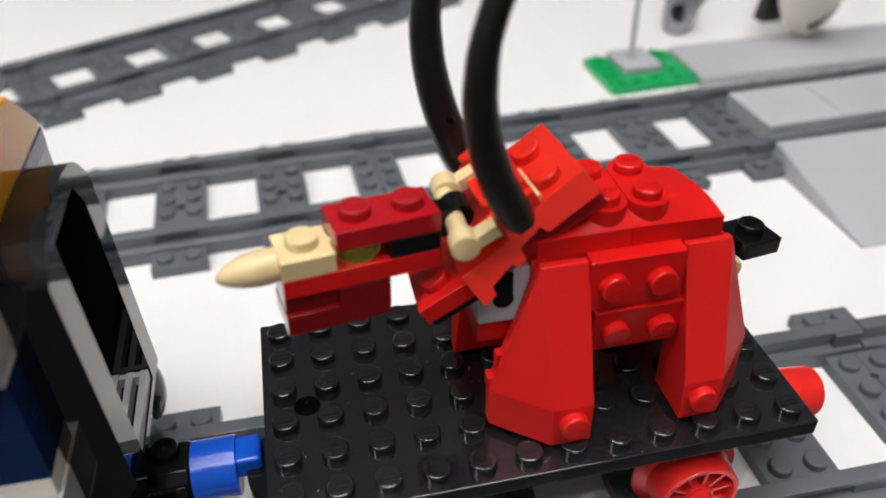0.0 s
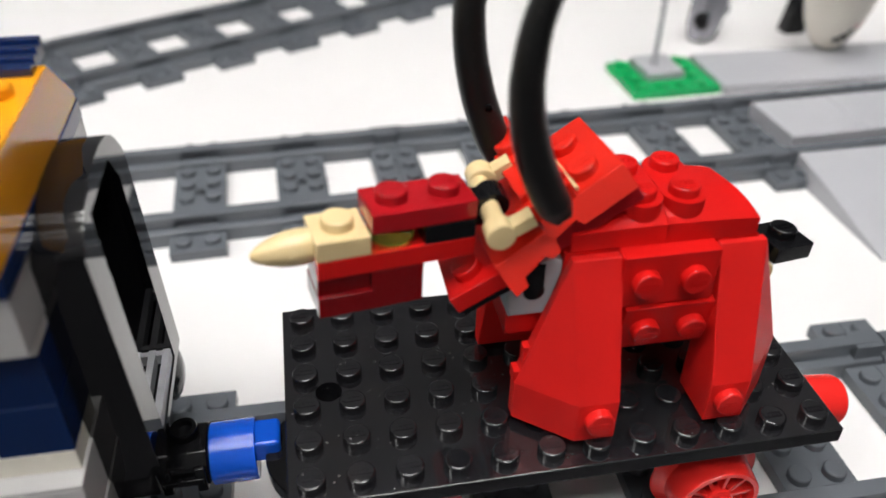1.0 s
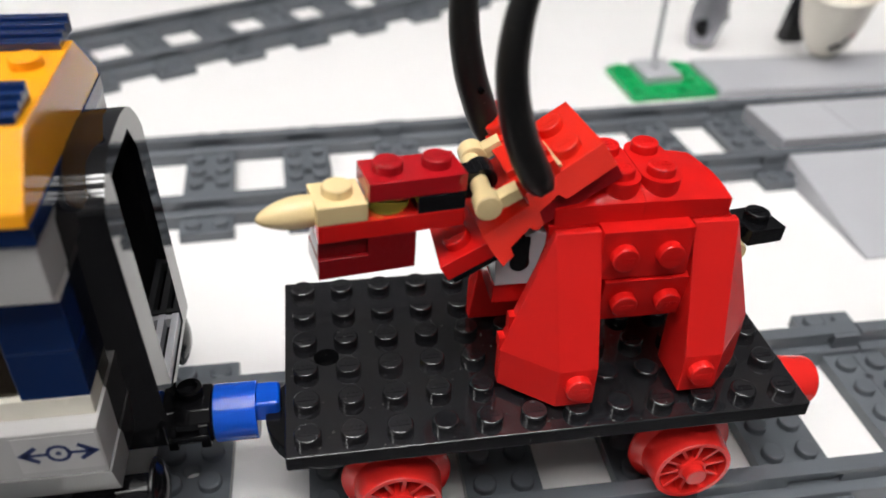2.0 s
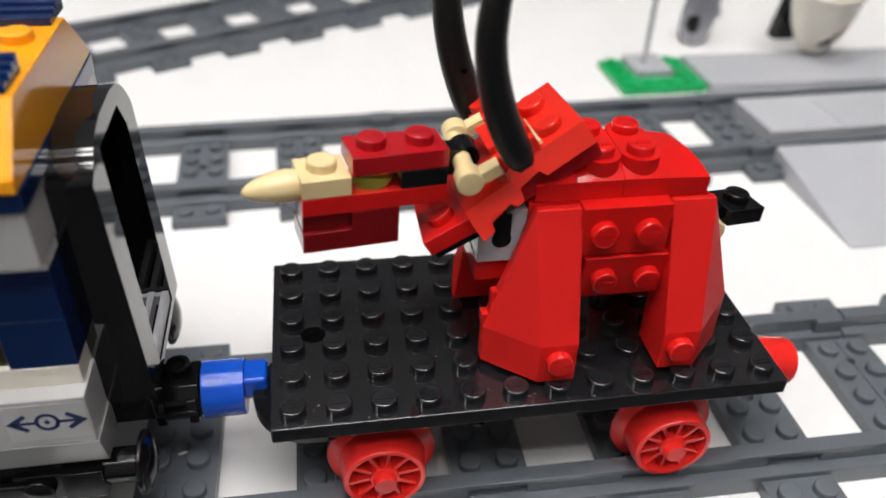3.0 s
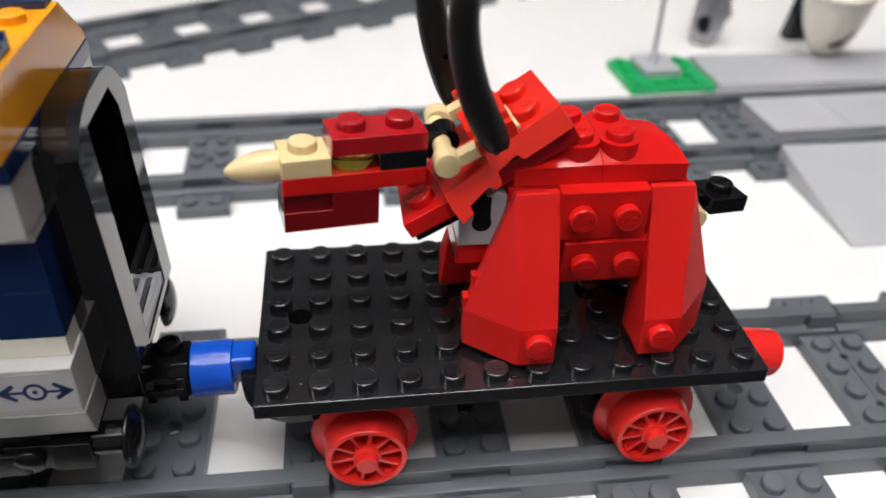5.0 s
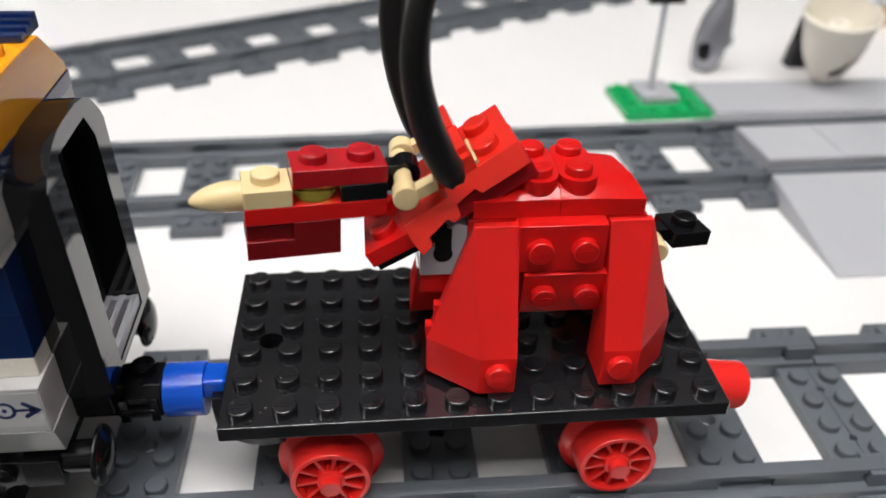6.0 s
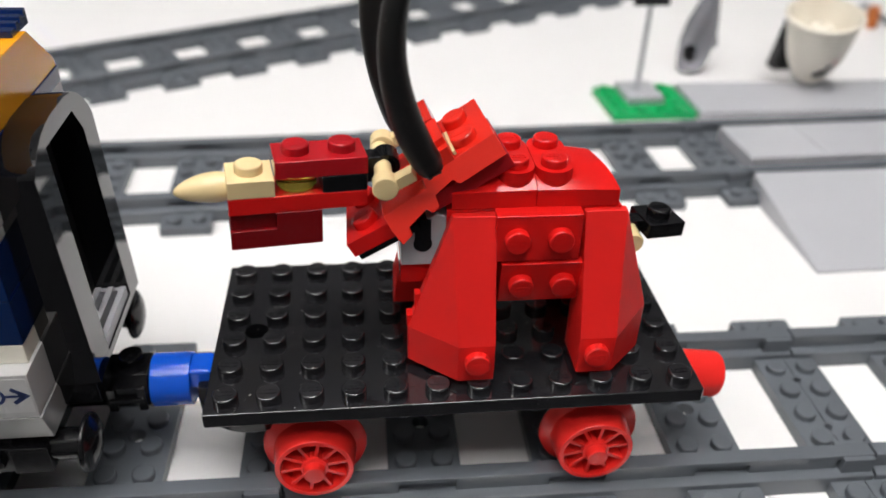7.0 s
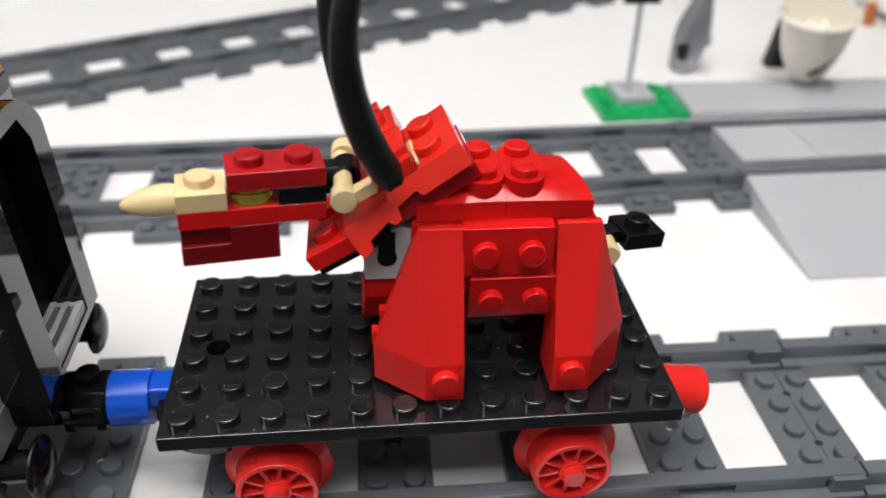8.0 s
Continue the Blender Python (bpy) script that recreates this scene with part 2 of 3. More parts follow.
def rail_mesh(length):
    """Foot, web and head in one profile."""
    half = [(0.6, 7.5), (1.8, 7.6), (1.8, 8.6), (1.6, RAIL_TOP)]
    foot = [(4, 0), (4, 4.3), (3.7, 4.6), (2.4, 5.0), (0.6, 5.0)]
    side = foot + half
    bm = fresh()
    prism(bm, side + [(-y, z) for y, z in side[::-1]], 2.5, length + 1.9)
    return mesh("rail", bm, RAIL_GREY)


def block_mesh(name, x0, x1, y, z0, z1):
    bm = fresh()
    box(bm, x0, -y, z0, x1, y, z1)
    bevelled(bm, 0.12, 1)
    return mesh(name, bm, RAIL_GREY)


RAIL = rail_mesh(128)
SPAN, HALF_SPAN = block_mesh("web_block", 6.0, 26.0, 1.66, 4.9, 7.65), block_mesh("web_block", 2.7, 26.0, 1.66, 4.9, 7.65)
JOINER = block_mesh("joiner", -5.4, 1.7, 3.0, 3.2, RAIL_TOP - 0.25)
bm = fresh()
stud(bm, Matrix(), 18, False)
TRACK_STUD = mesh("stud", bm, RAIL_GREY)


def child(name, data, parent, x=0, y=0, z=0, turn=0):
    ob = new(name, data)
    ob.parent = parent
    ob.matrix_basis = place(x, y, z, 0, 0, turn)
    return ob


def straight_track(m, label):
    """A straight length of sixteen studs with its left end at the origin."""
    track = thing("track_section", label, "toy track", m, "railway track")
    for y in (-20, 20):
        rail = child("rail", RAIL, track, 0, y)
        for x in (0, 32, 64, 96):
            child("web_block", HALF_SPAN if x == 0 else SPAN, rail, x)
        child("joiner", JOINER, rail, 128)
    for x, turn in ((0, 0), (32, 0), (64, 0), (96, 0), (128, 180)):
        end = x in (0, 128)
        sleeper = child("sleeper", HALF if end else SLEEPER, track, x, 0, 0, turn)
        for sx in ((4,) if end else (-4, 4)):
            for y in (-28, -12, -4, 4, 12, 28):
                child("stud", TRACK_STUD, sleeper, sx, y, 3.2)
    return track


NEAR_JOINT = 90.5
for k in range(-2, 2):
    straight_track(place(0, 0, 0, 0, 0, -0.5) @ place(NEAR_JOINT + 128 * k, 0, 0), "dark grey plastic straight track section on the white table")
FAR_TRACK = (116.2, 129.0, 2.2)
for k in range(-4, 3):
    straight_track(place(FAR_TRACK[0], FAR_TRACK[1], 0, 0, 0, FAR_TRACK[2]) @ place(128 * k + 1.0, 0, 0),
                   "dark grey plastic straight track section on the white table")

# ---- flat wagon ----
DECK = 32.5
wagon = thing("flat_wagon", "black plastic flat wagon with red spoked wheels on toy track", "toy wagon")
bm = fresh()
holed(bm, rounded(-47.9, -23.9, 47.9, 23.9, 0.3), [(-40, 0, 2.45), (40, 0, 2.45)], DECK - 3.2, DECK)
bmesh.ops.recalc_face_normals(bm, faces=bm.faces)
rim = [e for e in bm.edges if len(e.link_faces) == 2 and e.calc_face_angle(0) > 1.2 and min(abs(v.co.x) > 47 or abs(v.co.y) > 23 for v in e.verts)]
bmesh.ops.bevel(bm, geom=rim, offset=0.25, segments=2, profile=0.5, affect="EDGES", clamp_overlap=True)
deck = part("deck_plate", bm, WORN_BLACK, wagon)
bm = fresh()
stud(bm, Matrix())
STUD = mesh("stud", bm, WORN_BLACK)
for c in range(12):
    for r in range(6):
        ob = new("stud", STUD)
        ob.parent, ob.location = deck, ((-44 + 8 * c) * MM, (-20 + 8 * r) * MM, DECK * MM)


def wheel_mesh():
    bm = fresh()
    lathe(bm, [(10.2, -7.6), (10.5, -7.2), (10.3, -6.6), (8.3, -5.4), (7.8, -0.3), (7.6, 0), (6.75, 0), (6.4, -3.4), (0, -3.4)], None, 48)
    return mesh("wheel", bm, WHEEL_RED)


def spoke_mesh():
    bm = fresh()
    box(bm, 1.2, -0.4, -3.5, 6.8, 0.4, -0.7)
    bevelled(bm, 0.12, 1)
    return mesh("spoke", bm, WHEEL_RED)


def hub_mesh():
    bm = fresh()
    lathe(bm, [(2.9, -3.5), (2.7, -0.2), (2.2, 0.0), (2.1, 1.5), (1.9, 1.7), (0, 1.7)], None, 24)
    return mesh("hub", bm, WHEEL_RED, even=True)


WHEEL, SPOKE, WHEEL_HUB = wheel_mesh(), spoke_mesh(), hub_mesh()
HUB = DECK - 16.8
for x in (-28.4, 28.6):
    for y, axis in ((-23.3, "-y"), (23.3, "y")):
        ob = new("wheel", WHEEL)
        ob.parent = wagon
        ob.matrix_basis = spin(axis, x * MM, y * MM, HUB * MM)
        child("hub", WHEEL_HUB, ob)
        for i in range(10):
            child("spoke", SPOKE, ob, 0, 0, 0, 36 * i + 9)
    bm = fresh()
    prism(bm, [(x - 12, DECK - 3.3), (x + 12, DECK - 3.3), (x + 7, DECK - 12), (x - 7, DECK - 12)], -14, 14, "y")
    bevelled(bm, 0.3, 1)
    part("axle_holder", bm, BLACK, wagon)
    bm = fresh()
    lathe(bm, [(1.6, -20), (1.6, 20)], spin("y", x, 0, HUB), 16)
    part("axle", bm, BLACK, wagon)

# ---- brick-built dinosaur ----
dino = thing("brick_dinosaur", "red brick-built horned dinosaur with black horns and tan snout", "toy dinosaur", place(0, 0, 0))
YC = -2.3


def leg_mesh(notched, edge, narrow=0.0):
    """A wedge, four studs tall: flat against the body, flaring outwards and to one side towards the foot, with a stud on the foot.
    notched: small steps on the slanting edge; edge: where the inner edge bends, across and up; narrow: how much less the foot flares."""
    bm = fresh()
    solid(bm, [(8, -1.6, 32), (16, -1.6, 32), (16, -9.6, 8.4), (16, -9.6, 0), (9, -9.6, 0), (9, -9.6, 8.4), (narrow, -2.4, edge[1] if narrow else 8.2), (narrow, -2.4, 0),
               (8, 0, 32), (16, 0, 32), (16, 0, 0), (narrow, 0, 0), (edge[0] + narrow, 0, edge[1])],
          [(0, 1, 2, 5), (5, 2, 3, 4), (6, 5, 4, 7), (0, 5, 6), (0, 6, 12), (0, 12, 8), (0, 8, 9, 1), (1, 9, 10, 3, 2), (3, 10, 11, 7, 4), (6, 7, 11, 12), (8, 12, 11, 10, 9)])
    bevelled(bm, 0.2)
    if notched:
        box(bm, 1.3, -1.9, 12.2, 4.4, -0.02, 15.4)
        box(bm, -0.2, -2.3, 8.3, 1.6, -0.02, 10.8)
    stud(bm, spin("-y", 12.6, -9.6, 4.9))
    return mesh("leg", bm, LEG_RED, 0.975)


for x, y, flip, turn, notched, edge, narrow in ((-9.3, -10.4, 1, 0, True, (0, 8.2), 0), (39.1, -9.6, -1, 0, False, (0, 10.8), 1.6),
                                                (-11.2, 5.8, 1, 1, False, (2.2, 19.0), 0), (38.6, 5.8, -1, 1, False, (0, 8.2), 0)):
    ob = new("leg", leg_mesh(notched, edge, narrow))
    ob.parent = dino
    ob.location = (x * MM, y * MM, (DECK + 1.7) * MM)
    ob.scale = (flip, -1 if turn else 1, 1)


# the third line crosses the table behind at a slant
SLANT = place(-137.1, 226.5, 0, 0, 0, 27.0)
for k in range(-2, 5):
    straight_track(SLANT @ place(128 * k, 0, 0), "dark grey plastic straight track section slanting across the table")


def torso_cap(cut, far):
    """A two-stud curved cap: a rounded ridge with two studs along one edge, falling away to the other; cut: how far one corner is drawn in; far: the steeper side."""
    bm = fresh()
    n = 14
    grid = []
    for i in range(n + 1):
        u = 16 * i / n
        row = []
        for j in range(n + 1):
            v = -8 + 16 * j / n
            h = 1.9 + (4.1 - 1.0 * (u / 16) ** 2) * (1 - 0.62 * abs(v / 8) ** (6 if v * far > 0 else 2.0))
            row.append((u - (0.7 + cut * (v + 8) / 16) * (u / 16) ** 2, v, h))
        grid.append(row)
    top = [[bm.verts.new(p) for p in row] for row in grid]
    low = [[bm.verts.new((u, v, 0)) for u, v, h in row] for row in grid]
    for i in range(n):
        for j in range(n):
            bm.faces.new((top[i][j], top[i + 1][j], top[i + 1][j + 1], top[i][j + 1]))
            bm.faces.new((low[i][j], low[i][j + 1], low[i + 1][j + 1], low[i + 1][j]))
    for i in range(n):
        bm.faces.new((low[i][0], low[i + 1][0], top[i + 1][0], top[i][0]))
        bm.faces.new((low[i + 1][n], low[i][n], top[i][n], top[i + 1][n]))
        bm.faces.new((low[0][i + 1], low[0][i], top[0][i], top[0][i + 1]))
        bm.faces.new((low[n][i], low[n][i + 1], top[n][i + 1], top[n][i]))
    ridge = [(3.5 + 3.5 * math.cos(a), s * 4 + 3.5 * math.sin(a)) for s, span in ((1, range(0, 181, 15)), (-1, range(180, 361, 15))) for a in (radians(d) for d in span)]
    prism(bm, ridge, 2.0, 6.6, "z")
    for v in (-4, 4):
        stud(bm, spin("z", 3.5, v, 6.6), 20, True)
    return mesh("torso_cap", bm, RED, even=True)


for turn, x, cut in ((0, 14.05, 3.6), (180, 13.95, 0)):
    ob = new("torso_cap", torso_cap(cut, 1 if turn == 0 else -1))
    ob.parent = dino
    ob.matrix_basis = place(x, YC, DECK + 34.3, 0, 0, turn)

bm = fresh()
box(bm, -2.2, -10.2, DECK + 19, 30.2, 5.6, DECK + 34.1)
bevelled(bm, 0.2, 1)
part("torso_core", bm, RED, dino)
bm = fresh()
box(bm, -1.5, -9.6, DECK + 13.5, 29.5, 5.0, DECK + 18.9)
bevelled(bm, 0.2, 1)
for x in (10, 18):
    lathe(bm, [(2.6, -1.2), (2.6, 0.05), (1.7, 0.1), (1.6, -1.0), (0, -1.0)], spin("-y", x, -9.6, DECK + 16.4), 18)
part("belly_beam", bm, BLACK, dino, "black beam under the red body")


def side_brick(x, y, top, tall, lean):
    """lean: how far the face turns down, in degrees."""
    m = pose(x, y, top, lean, 0, 0)
    bm = fresh()
    box(bm, -7.95, 0, -tall, 7.95, 4.4, 0)
    bevelled(bm, 0.2)
    for u in (-4, 4):
        stud(bm, spin("-y", u, 0, -4.9))
    bmesh.ops.transform(bm, matrix=m, verts=bm.verts)
    return part("side_brick", bm, RED, dino)


side_brick(14.4, -13.4, DECK + 34.3, 9.7, 0)
side_brick(15.8, -13.9, DECK + 24.2, 9.6, 9)
bm = fresh()
box(bm, 6.5, 5.8, DECK + 18.5, 22.3, 9.0, DECK + 34.2)
bevelled(bm, 0.2)
part("side_plate", bm, RED, dino)

# head: everything lies in a frame whose x runs from the snout to the neck
HEAD = pose(-40.1, -13.8, DECK + 29.7, 0, 2.4, 10.4)


def head_plate(name, u0, u1, z0, z1, mat, studs=(), label="", inset=0.0, marks=True):
    bm = fresh()
    box(bm, u0 + 0.05, 0.05 + inset, z0, u1 - 0.05, 7.95 - inset, z1)
    bevelled(bm, 0.18)
    for u in studs:
        stud(bm, spin("z", u, 4, z1), 24, marks)
    bmesh.ops.transform(bm, matrix=HEAD, verts=bm.verts)
    return part(name, bm, mat, dino, label)


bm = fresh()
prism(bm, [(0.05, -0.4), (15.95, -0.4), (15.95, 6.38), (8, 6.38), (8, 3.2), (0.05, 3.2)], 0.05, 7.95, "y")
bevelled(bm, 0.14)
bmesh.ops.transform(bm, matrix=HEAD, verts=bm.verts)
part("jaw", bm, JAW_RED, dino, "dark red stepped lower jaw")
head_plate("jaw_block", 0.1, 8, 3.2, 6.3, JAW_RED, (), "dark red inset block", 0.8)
head_plate("snout_plate", 0, 24, 6.4, 9.58, RED, (), "red long plate under the brow")
head_plate("nose_plate", 0, 8, 9.6, 12.8, TAN, (4,), "tan plate with one stud", 0, False)
head_plate("cheek_block", 16, 24, 9.6, 12.78, BLACK, (), "black plate")
head_plate("brow_plate", 8, 24, 12.8, 16, DARK_RED, (12, 20), "dark red plate with two studs")
bm = fresh()
lathe(bm, [(2.5, 0), (2.7, 1.6), (2.6, 3.4), (2.3, 5.0), (1.75, 6.6), (1.15, 7.8), (0.65, 8.4), (0.25, 8.65), (0, 8.7)], None, 28)
for v in bm.verts:
    v.co.x -= 0.007 * v.co.z ** 2
bmesh.ops.transform(bm, matrix=HEAD @ spin("-x", 0.1, 4, 10.3), verts=bm.verts)
part("nose_horn", bm, TAN, dino, "tan pointed nose horn")

clear, nodes, links, bsdf = material("clear_yellow_plastic")
bsdf.inputs["Base Color"].default_value = (1.0, 0.70, 0.10, 1)
bsdf.inputs["Transmission Weight"].default_value = 1.0
bsdf.inputs["Roughness"].default_value = 0.05
bsdf.inputs["IOR"].default_value = 1.28
bm = fresh()
lathe(bm, [(0, 0), (3.1, 0), (3.2, 0.5), (3.55, 0.7), (3.55, 2.9), (3.4, 3.1), (0, 3.1)], HEAD @ spin("z", 12, 4, 9.62), 28)
part("eye_plate", bm, clear, dino, "clear yellow round plate")
bm = fresh()
box(bm, 23.6, 2.4, 9.7, 27.0, 6.0, 14.6, HEAD)
bevelled(bm, 0.3)
lathe(bm, [(1.65, -1.8), (2.45, -1.8), (2.45, 1.8), (1.65, 1.8), (1.65, -1.8)], pose(-12.8, -4.2, DECK + 41.2, -83, 0, 3), 24)
part("neck_clip", bm, BLACK, dino, "black clip round the tan bar")

# the neck bar, with a rounded cap and an arm at each end
bm = fresh()
lathe(bm, [(1.6, 0), (1.6, 13.2)], pose(-13.2, -11.3, DECK + 40.3, -83, 0, 3), 20)
for y, z, r, long in ((-11.6, 40.0, 2.25, 5.2), (1.4, 41.6, 2.3, 5.0)):
    lathe(bm, [(0, -1.7), (r - 0.3, -1.7), (r, -1.4), (r, 1.4), (r - 0.3, 1.7), (0, 1.7)], spin("-y", -13.2, y, DECK + z + 0.3), 28)
    box(bm, 0, -1.35, -1.2, long, 1.35, 0.7, pose(-12.9, y, DECK + z + 0.3, 0, -30, 0))
part("neck_bar", bm, TAN, dino, "tan bar with rounded ends")

# frill: slabs tilted by thirty degrees, x up the slope
FRILL = pose(-14.3, -2.6, DECK + 35.6, 0, -30, 0)


SKEW = Matrix.Translation((0, -9.4, 0)) @ pose(0, 0, 0, 0, 0, 5) @ Matrix.Translation((0, 9.4, 0))


def frill_part(name, bm, mat, label="", skew=True):
    if skew:
        bmesh.ops.transform(bm, matrix=SKEW, verts=bm.verts)
    bmesh.ops.transform(bm, matrix=FRILL, verts=bm.verts)
    return part(name, bm, mat, dino, label)


bm = fresh()
prism(bm, [(-0.1, -1.5), (8.9, -1.1), (9.2, 0.4), (24, 1.0), (24.1, -2.7), (14.5, -3.1), (13.7, -2.0), (9.8, -2.7), (9.4, -4.7), (7.9, -5.1), (7.1, -3.9), (2.9, -5.2), (2.6, -7.0), (0.1, -7.8), (-0.1, -4.0)], -9.4, 9.0, "y")
for v in bm.verts:
    if v.co.y < 0:
        v.co.y += 0.9 + 0.6 * max(-4.0, v.co.z)
bevelled(bm, 0.18)
for y in (-4.1, 4.0):
    stud(bm, pose(18.9, y, 0.8, 0, 2.4, 0))
frill_part("frill_bracket", bm, BRIGHT_RED, "bright red tilted frill bracket with two studs")
bm = fresh()
box(bm, 7.2, -8.4, -6.6, 24.4, 8, -3.4)
bevelled(bm, 0.2)
frill_part("frill_plate", bm, DARK_RED, "darker red plate under the frill")
bm = fresh()
box(bm, 6.6, -8.2, 0.3, 15.9, -6.4, 3.4)
box(bm, 8.4, -6.3, 0.3, 16.0, 2.45, 4.6)
bevelled(bm, 0.2)
frill_part("horn_plate", bm, BRIGHT_RED, "red plate that carries the near horn")
bm = fresh()
box(bm, 8.7, 2.6, 0.3, 15.6, 12.4, 4.8)
bevelled(bm, 0.2)
stud(bm, spin("z", 11.8, 6.6, 4.8))
box(bm, 9.0, 8.8, 4.8, 14.0, 12.3, 6.6)
frill_part("horn_plate", bm, BRIGHT_RED, "red plate that carries the far horn")
bm = fresh()
box(bm, 16.05, -7.6, 0.95, 16.6, 1.0, 1.7)
bevelled(bm, 0.08)
frill_part("horn_holder_back", bm, TAN, "tan strip behind the horn plate")
bm = fresh()
box(bm, -9.0, -8.8, -6.6, 1.0, 7.2, -3.4)
bevelled(bm, 0.2)
for y in (-4.6, 3.4):
    stud(bm, spin("z", -4.6, y, -3.4))
frill_part("cheek_plate", bm, RED, "red cheek plate with studs", False)
bm = fresh()
box(bm, -8.4, -8.4, -7.9, 4, 7.0, -6.65)
frill_part("cheek_backing", bm, BLACK, "black plate under the cheek", False)


def horn(points, label):
    """A tapering rubber tube through a few places on its way."""
    curve = bpy.data.curves.new("horn", "CURVE")
    curve.dimensions, curve.bevel_depth, curve.bevel_resolution, curve.resolution_u, curve.use_fill_caps = "3D", 1.0 * MM, 6, 10, True
    line = curve.splines.new("BEZIER")
    line.bezier_points.add(len(points) - 1)
    for p, (x, y, z, r) in zip(line.bezier_points, points):
        p.co, p.radius, p.handle_left_type, p.handle_right_type = Vector((x, y, z)) * MM, r, "AUTO", "AUTO"
    ob = new("horn", curve)
    data = bpy.data.meshes.new_from_object(ob.evaluated_get(bpy.context.evaluated_depsgraph_get()))
    bpy.data.objects.remove(ob)
    data.materials.clear()
    data.materials.append(RUBBER)
    data.shade_smooth()
    ob = new("horn", data)
    ob.parent = dino
    return tagged(ob, label)


horn([(-5.8, -14.2, 77.6, 2.35), (-6.5, -14.3, 78.9, 2.6), (-8.3, -14.7, 82.5, 2.65), (-10.5, -15.2, 88.5, 2.55), (-11.9, -15.7, 95.5, 2.35), (-12.0, -16.1, 100.5, 2.2),
      (-11.1, -16.1, 106.5, 1.95), (-8.8, -16.1, 112.5, 1.75), (-5.2, -15.8, 119, 1.6), (-0.5, -15.4, 124.5, 1.4), (4, -15, 128.5, 1.2)], "curved black rubber horn with a hollow end")
horn([(-8.8, 7.2, 74.8, 2.5), (-9.9, 7.3, 77.2, 2.75), (-11.1, 7.5, 80.5, 2.8), (-13.0, 7.9, 87, 2.7), (-14.2, 8.4, 95.5, 2.5), (-13.9, 8.7, 102, 2.3),
      (-12.2, 9, 108, 2.1), (-8.6, 9.3, 114, 1.9), (-3.5, 9.6, 119, 1.7), (2, 9.8, 123, 1.4)], "curved black rubber horn with a hollow end")
for x, y, z, turn in ((-5.8, -14.2, 77.7, 154), (-8.6, 7.2, 74.6, 150)):
    bm = fresh()
    lathe(bm, [(2.0, -0.3), (2.05, 1.0), (1.75, 1.3), (1.1, 1.25), (1.0, 0.2), (0, 0.2)], pose(x, y, z, 0, turn, 0), 14)
    for i in range(5):
        a = 1.3 * i
        box(bm, 1.5 * math.cos(a) - 0.4, 1.5 * math.sin(a) - 0.3, 0.4, 1.5 * math.cos(a) + 0.4, 1.5 * math.sin(a) + 0.4, 1.5 + 0.12 * (i % 3), pose(x, y, z, 0, turn, 0))
    bevelled(bm, 0.12, 1)
    part("horn_end", bm, RUBBER, dino, "rough cut hollow end")

bm = fresh()
lathe(bm, [(0.65, 0), (0.65, 0.35), (0.4, 0.4), (0.4, 0.1), (0, 0.1)], pose(-11.5, 4.85, 84.5, 90, 0, -12), 14)
part("pin_hole", bm, BLACK, dino, "small dark hole in the far horn")

# neck joint and tail
bm = fresh()
prism(bm, [(-10.4, DECK + 22), (-4.2, DECK + 22), (-1.6, DECK + 32.2), (-4.0, DECK + 33), (-10.6, DECK + 29.2)], -9.6, 5.0, "y")
bevelled(bm, 0.25)
part("neck_hinge", bm, LIGHT_GREY, dino, "light grey hinge brick with a round hole")
bm = fresh()
lathe(bm, [(1.75, 0), (1.75, 0.3), (0, 0.3)], spin("-y", -6.4, -9.5, DECK + 26.8), 20)
box(bm, -7.9, -9.9, DECK + 27.4, -4.9, -6, DECK + 32)
part("hinge_pin", bm, BLACK, dino, "black hinge pin")
bm = fresh()
box(bm, -10.5, -8.8, DECK + 17.5, -2.0, 4.6, DECK + 21.9)
bevelled(bm, 0.2)
part("chest_plate", bm, RED, dino)
TAIL = pose(41.6, -0.2, DECK + 22.6, 0, 4, 12)
bm = fresh()
box(bm, -4, -4, 0, 4, 4, 3.2, TAIL)
bevelled(bm, 0.2)
stud(bm, TAIL @ spin("z", 0, 0, 3.2), 20)
box(bm, -9, -1.6, 0.4, -3.8, 1.6, 2.9, TAIL)
lathe(bm, [(0, -2), (2.0, -2), (2.2, 0), (2.0, 2), (0, 2)], TAIL @ pose(-8.6, 0, 1.6, 90, 0, 0), 20)
part("tail_plate", bm, BLACK, dino, "black plate with one stud as a tail")
bm = fresh()
lathe(bm, [(0, -3), (2.0, -3), (2.3, -2.6), (2.3, 2.6), (2.0, 3), (0, 3)], spin("-y", 34.6, -4.6, DECK + 23.6), 24)
box(bm, 30.0, -5.5, DECK + 22.2, 34, -2.5, DECK + 25.2)
part("tail_bar", bm, TAN, dino, "tan round bar end")

# ---- wagon ends ----
bm = fresh()
lathe(bm, [(3.2, -4), (3.4, 0), (4.6, 0.2), (5.1, 9.4), (4.95, 9.8), (4.3, 10), (0, 10)], pose(48.3, -8.8, DECK - 8.4, 0, 103, 2), 32)
part("end_buffer", bm, WHEEL_RED, wagon, "red cone at the free end")
bm = fresh()
lathe(bm, [(11.6, -3.2), (11.7, -0.3), (11.4, 0), (0, 0)], spin("z", -40.6, -5.8, DECK - 8.4), 40)
box(bm, -46, -3.6, DECK - 14, -40, 3.6, DECK - 3.4)
part("coupling_plate", bm, BLACK, wagon, "round black coupling plate under the deck")
bm = fresh()
lathe(bm, [(5.45, 0), (5.65, 0.2), (5.65, 7.9), (5.45, 8.1), (0, 8.1)], spin("x", -62.0, -1.6, DECK - 10.6), 36)
box(bm, -54.4, -5.2, DECK - 10.6, -49.4, 1.2, DECK - 5.8)
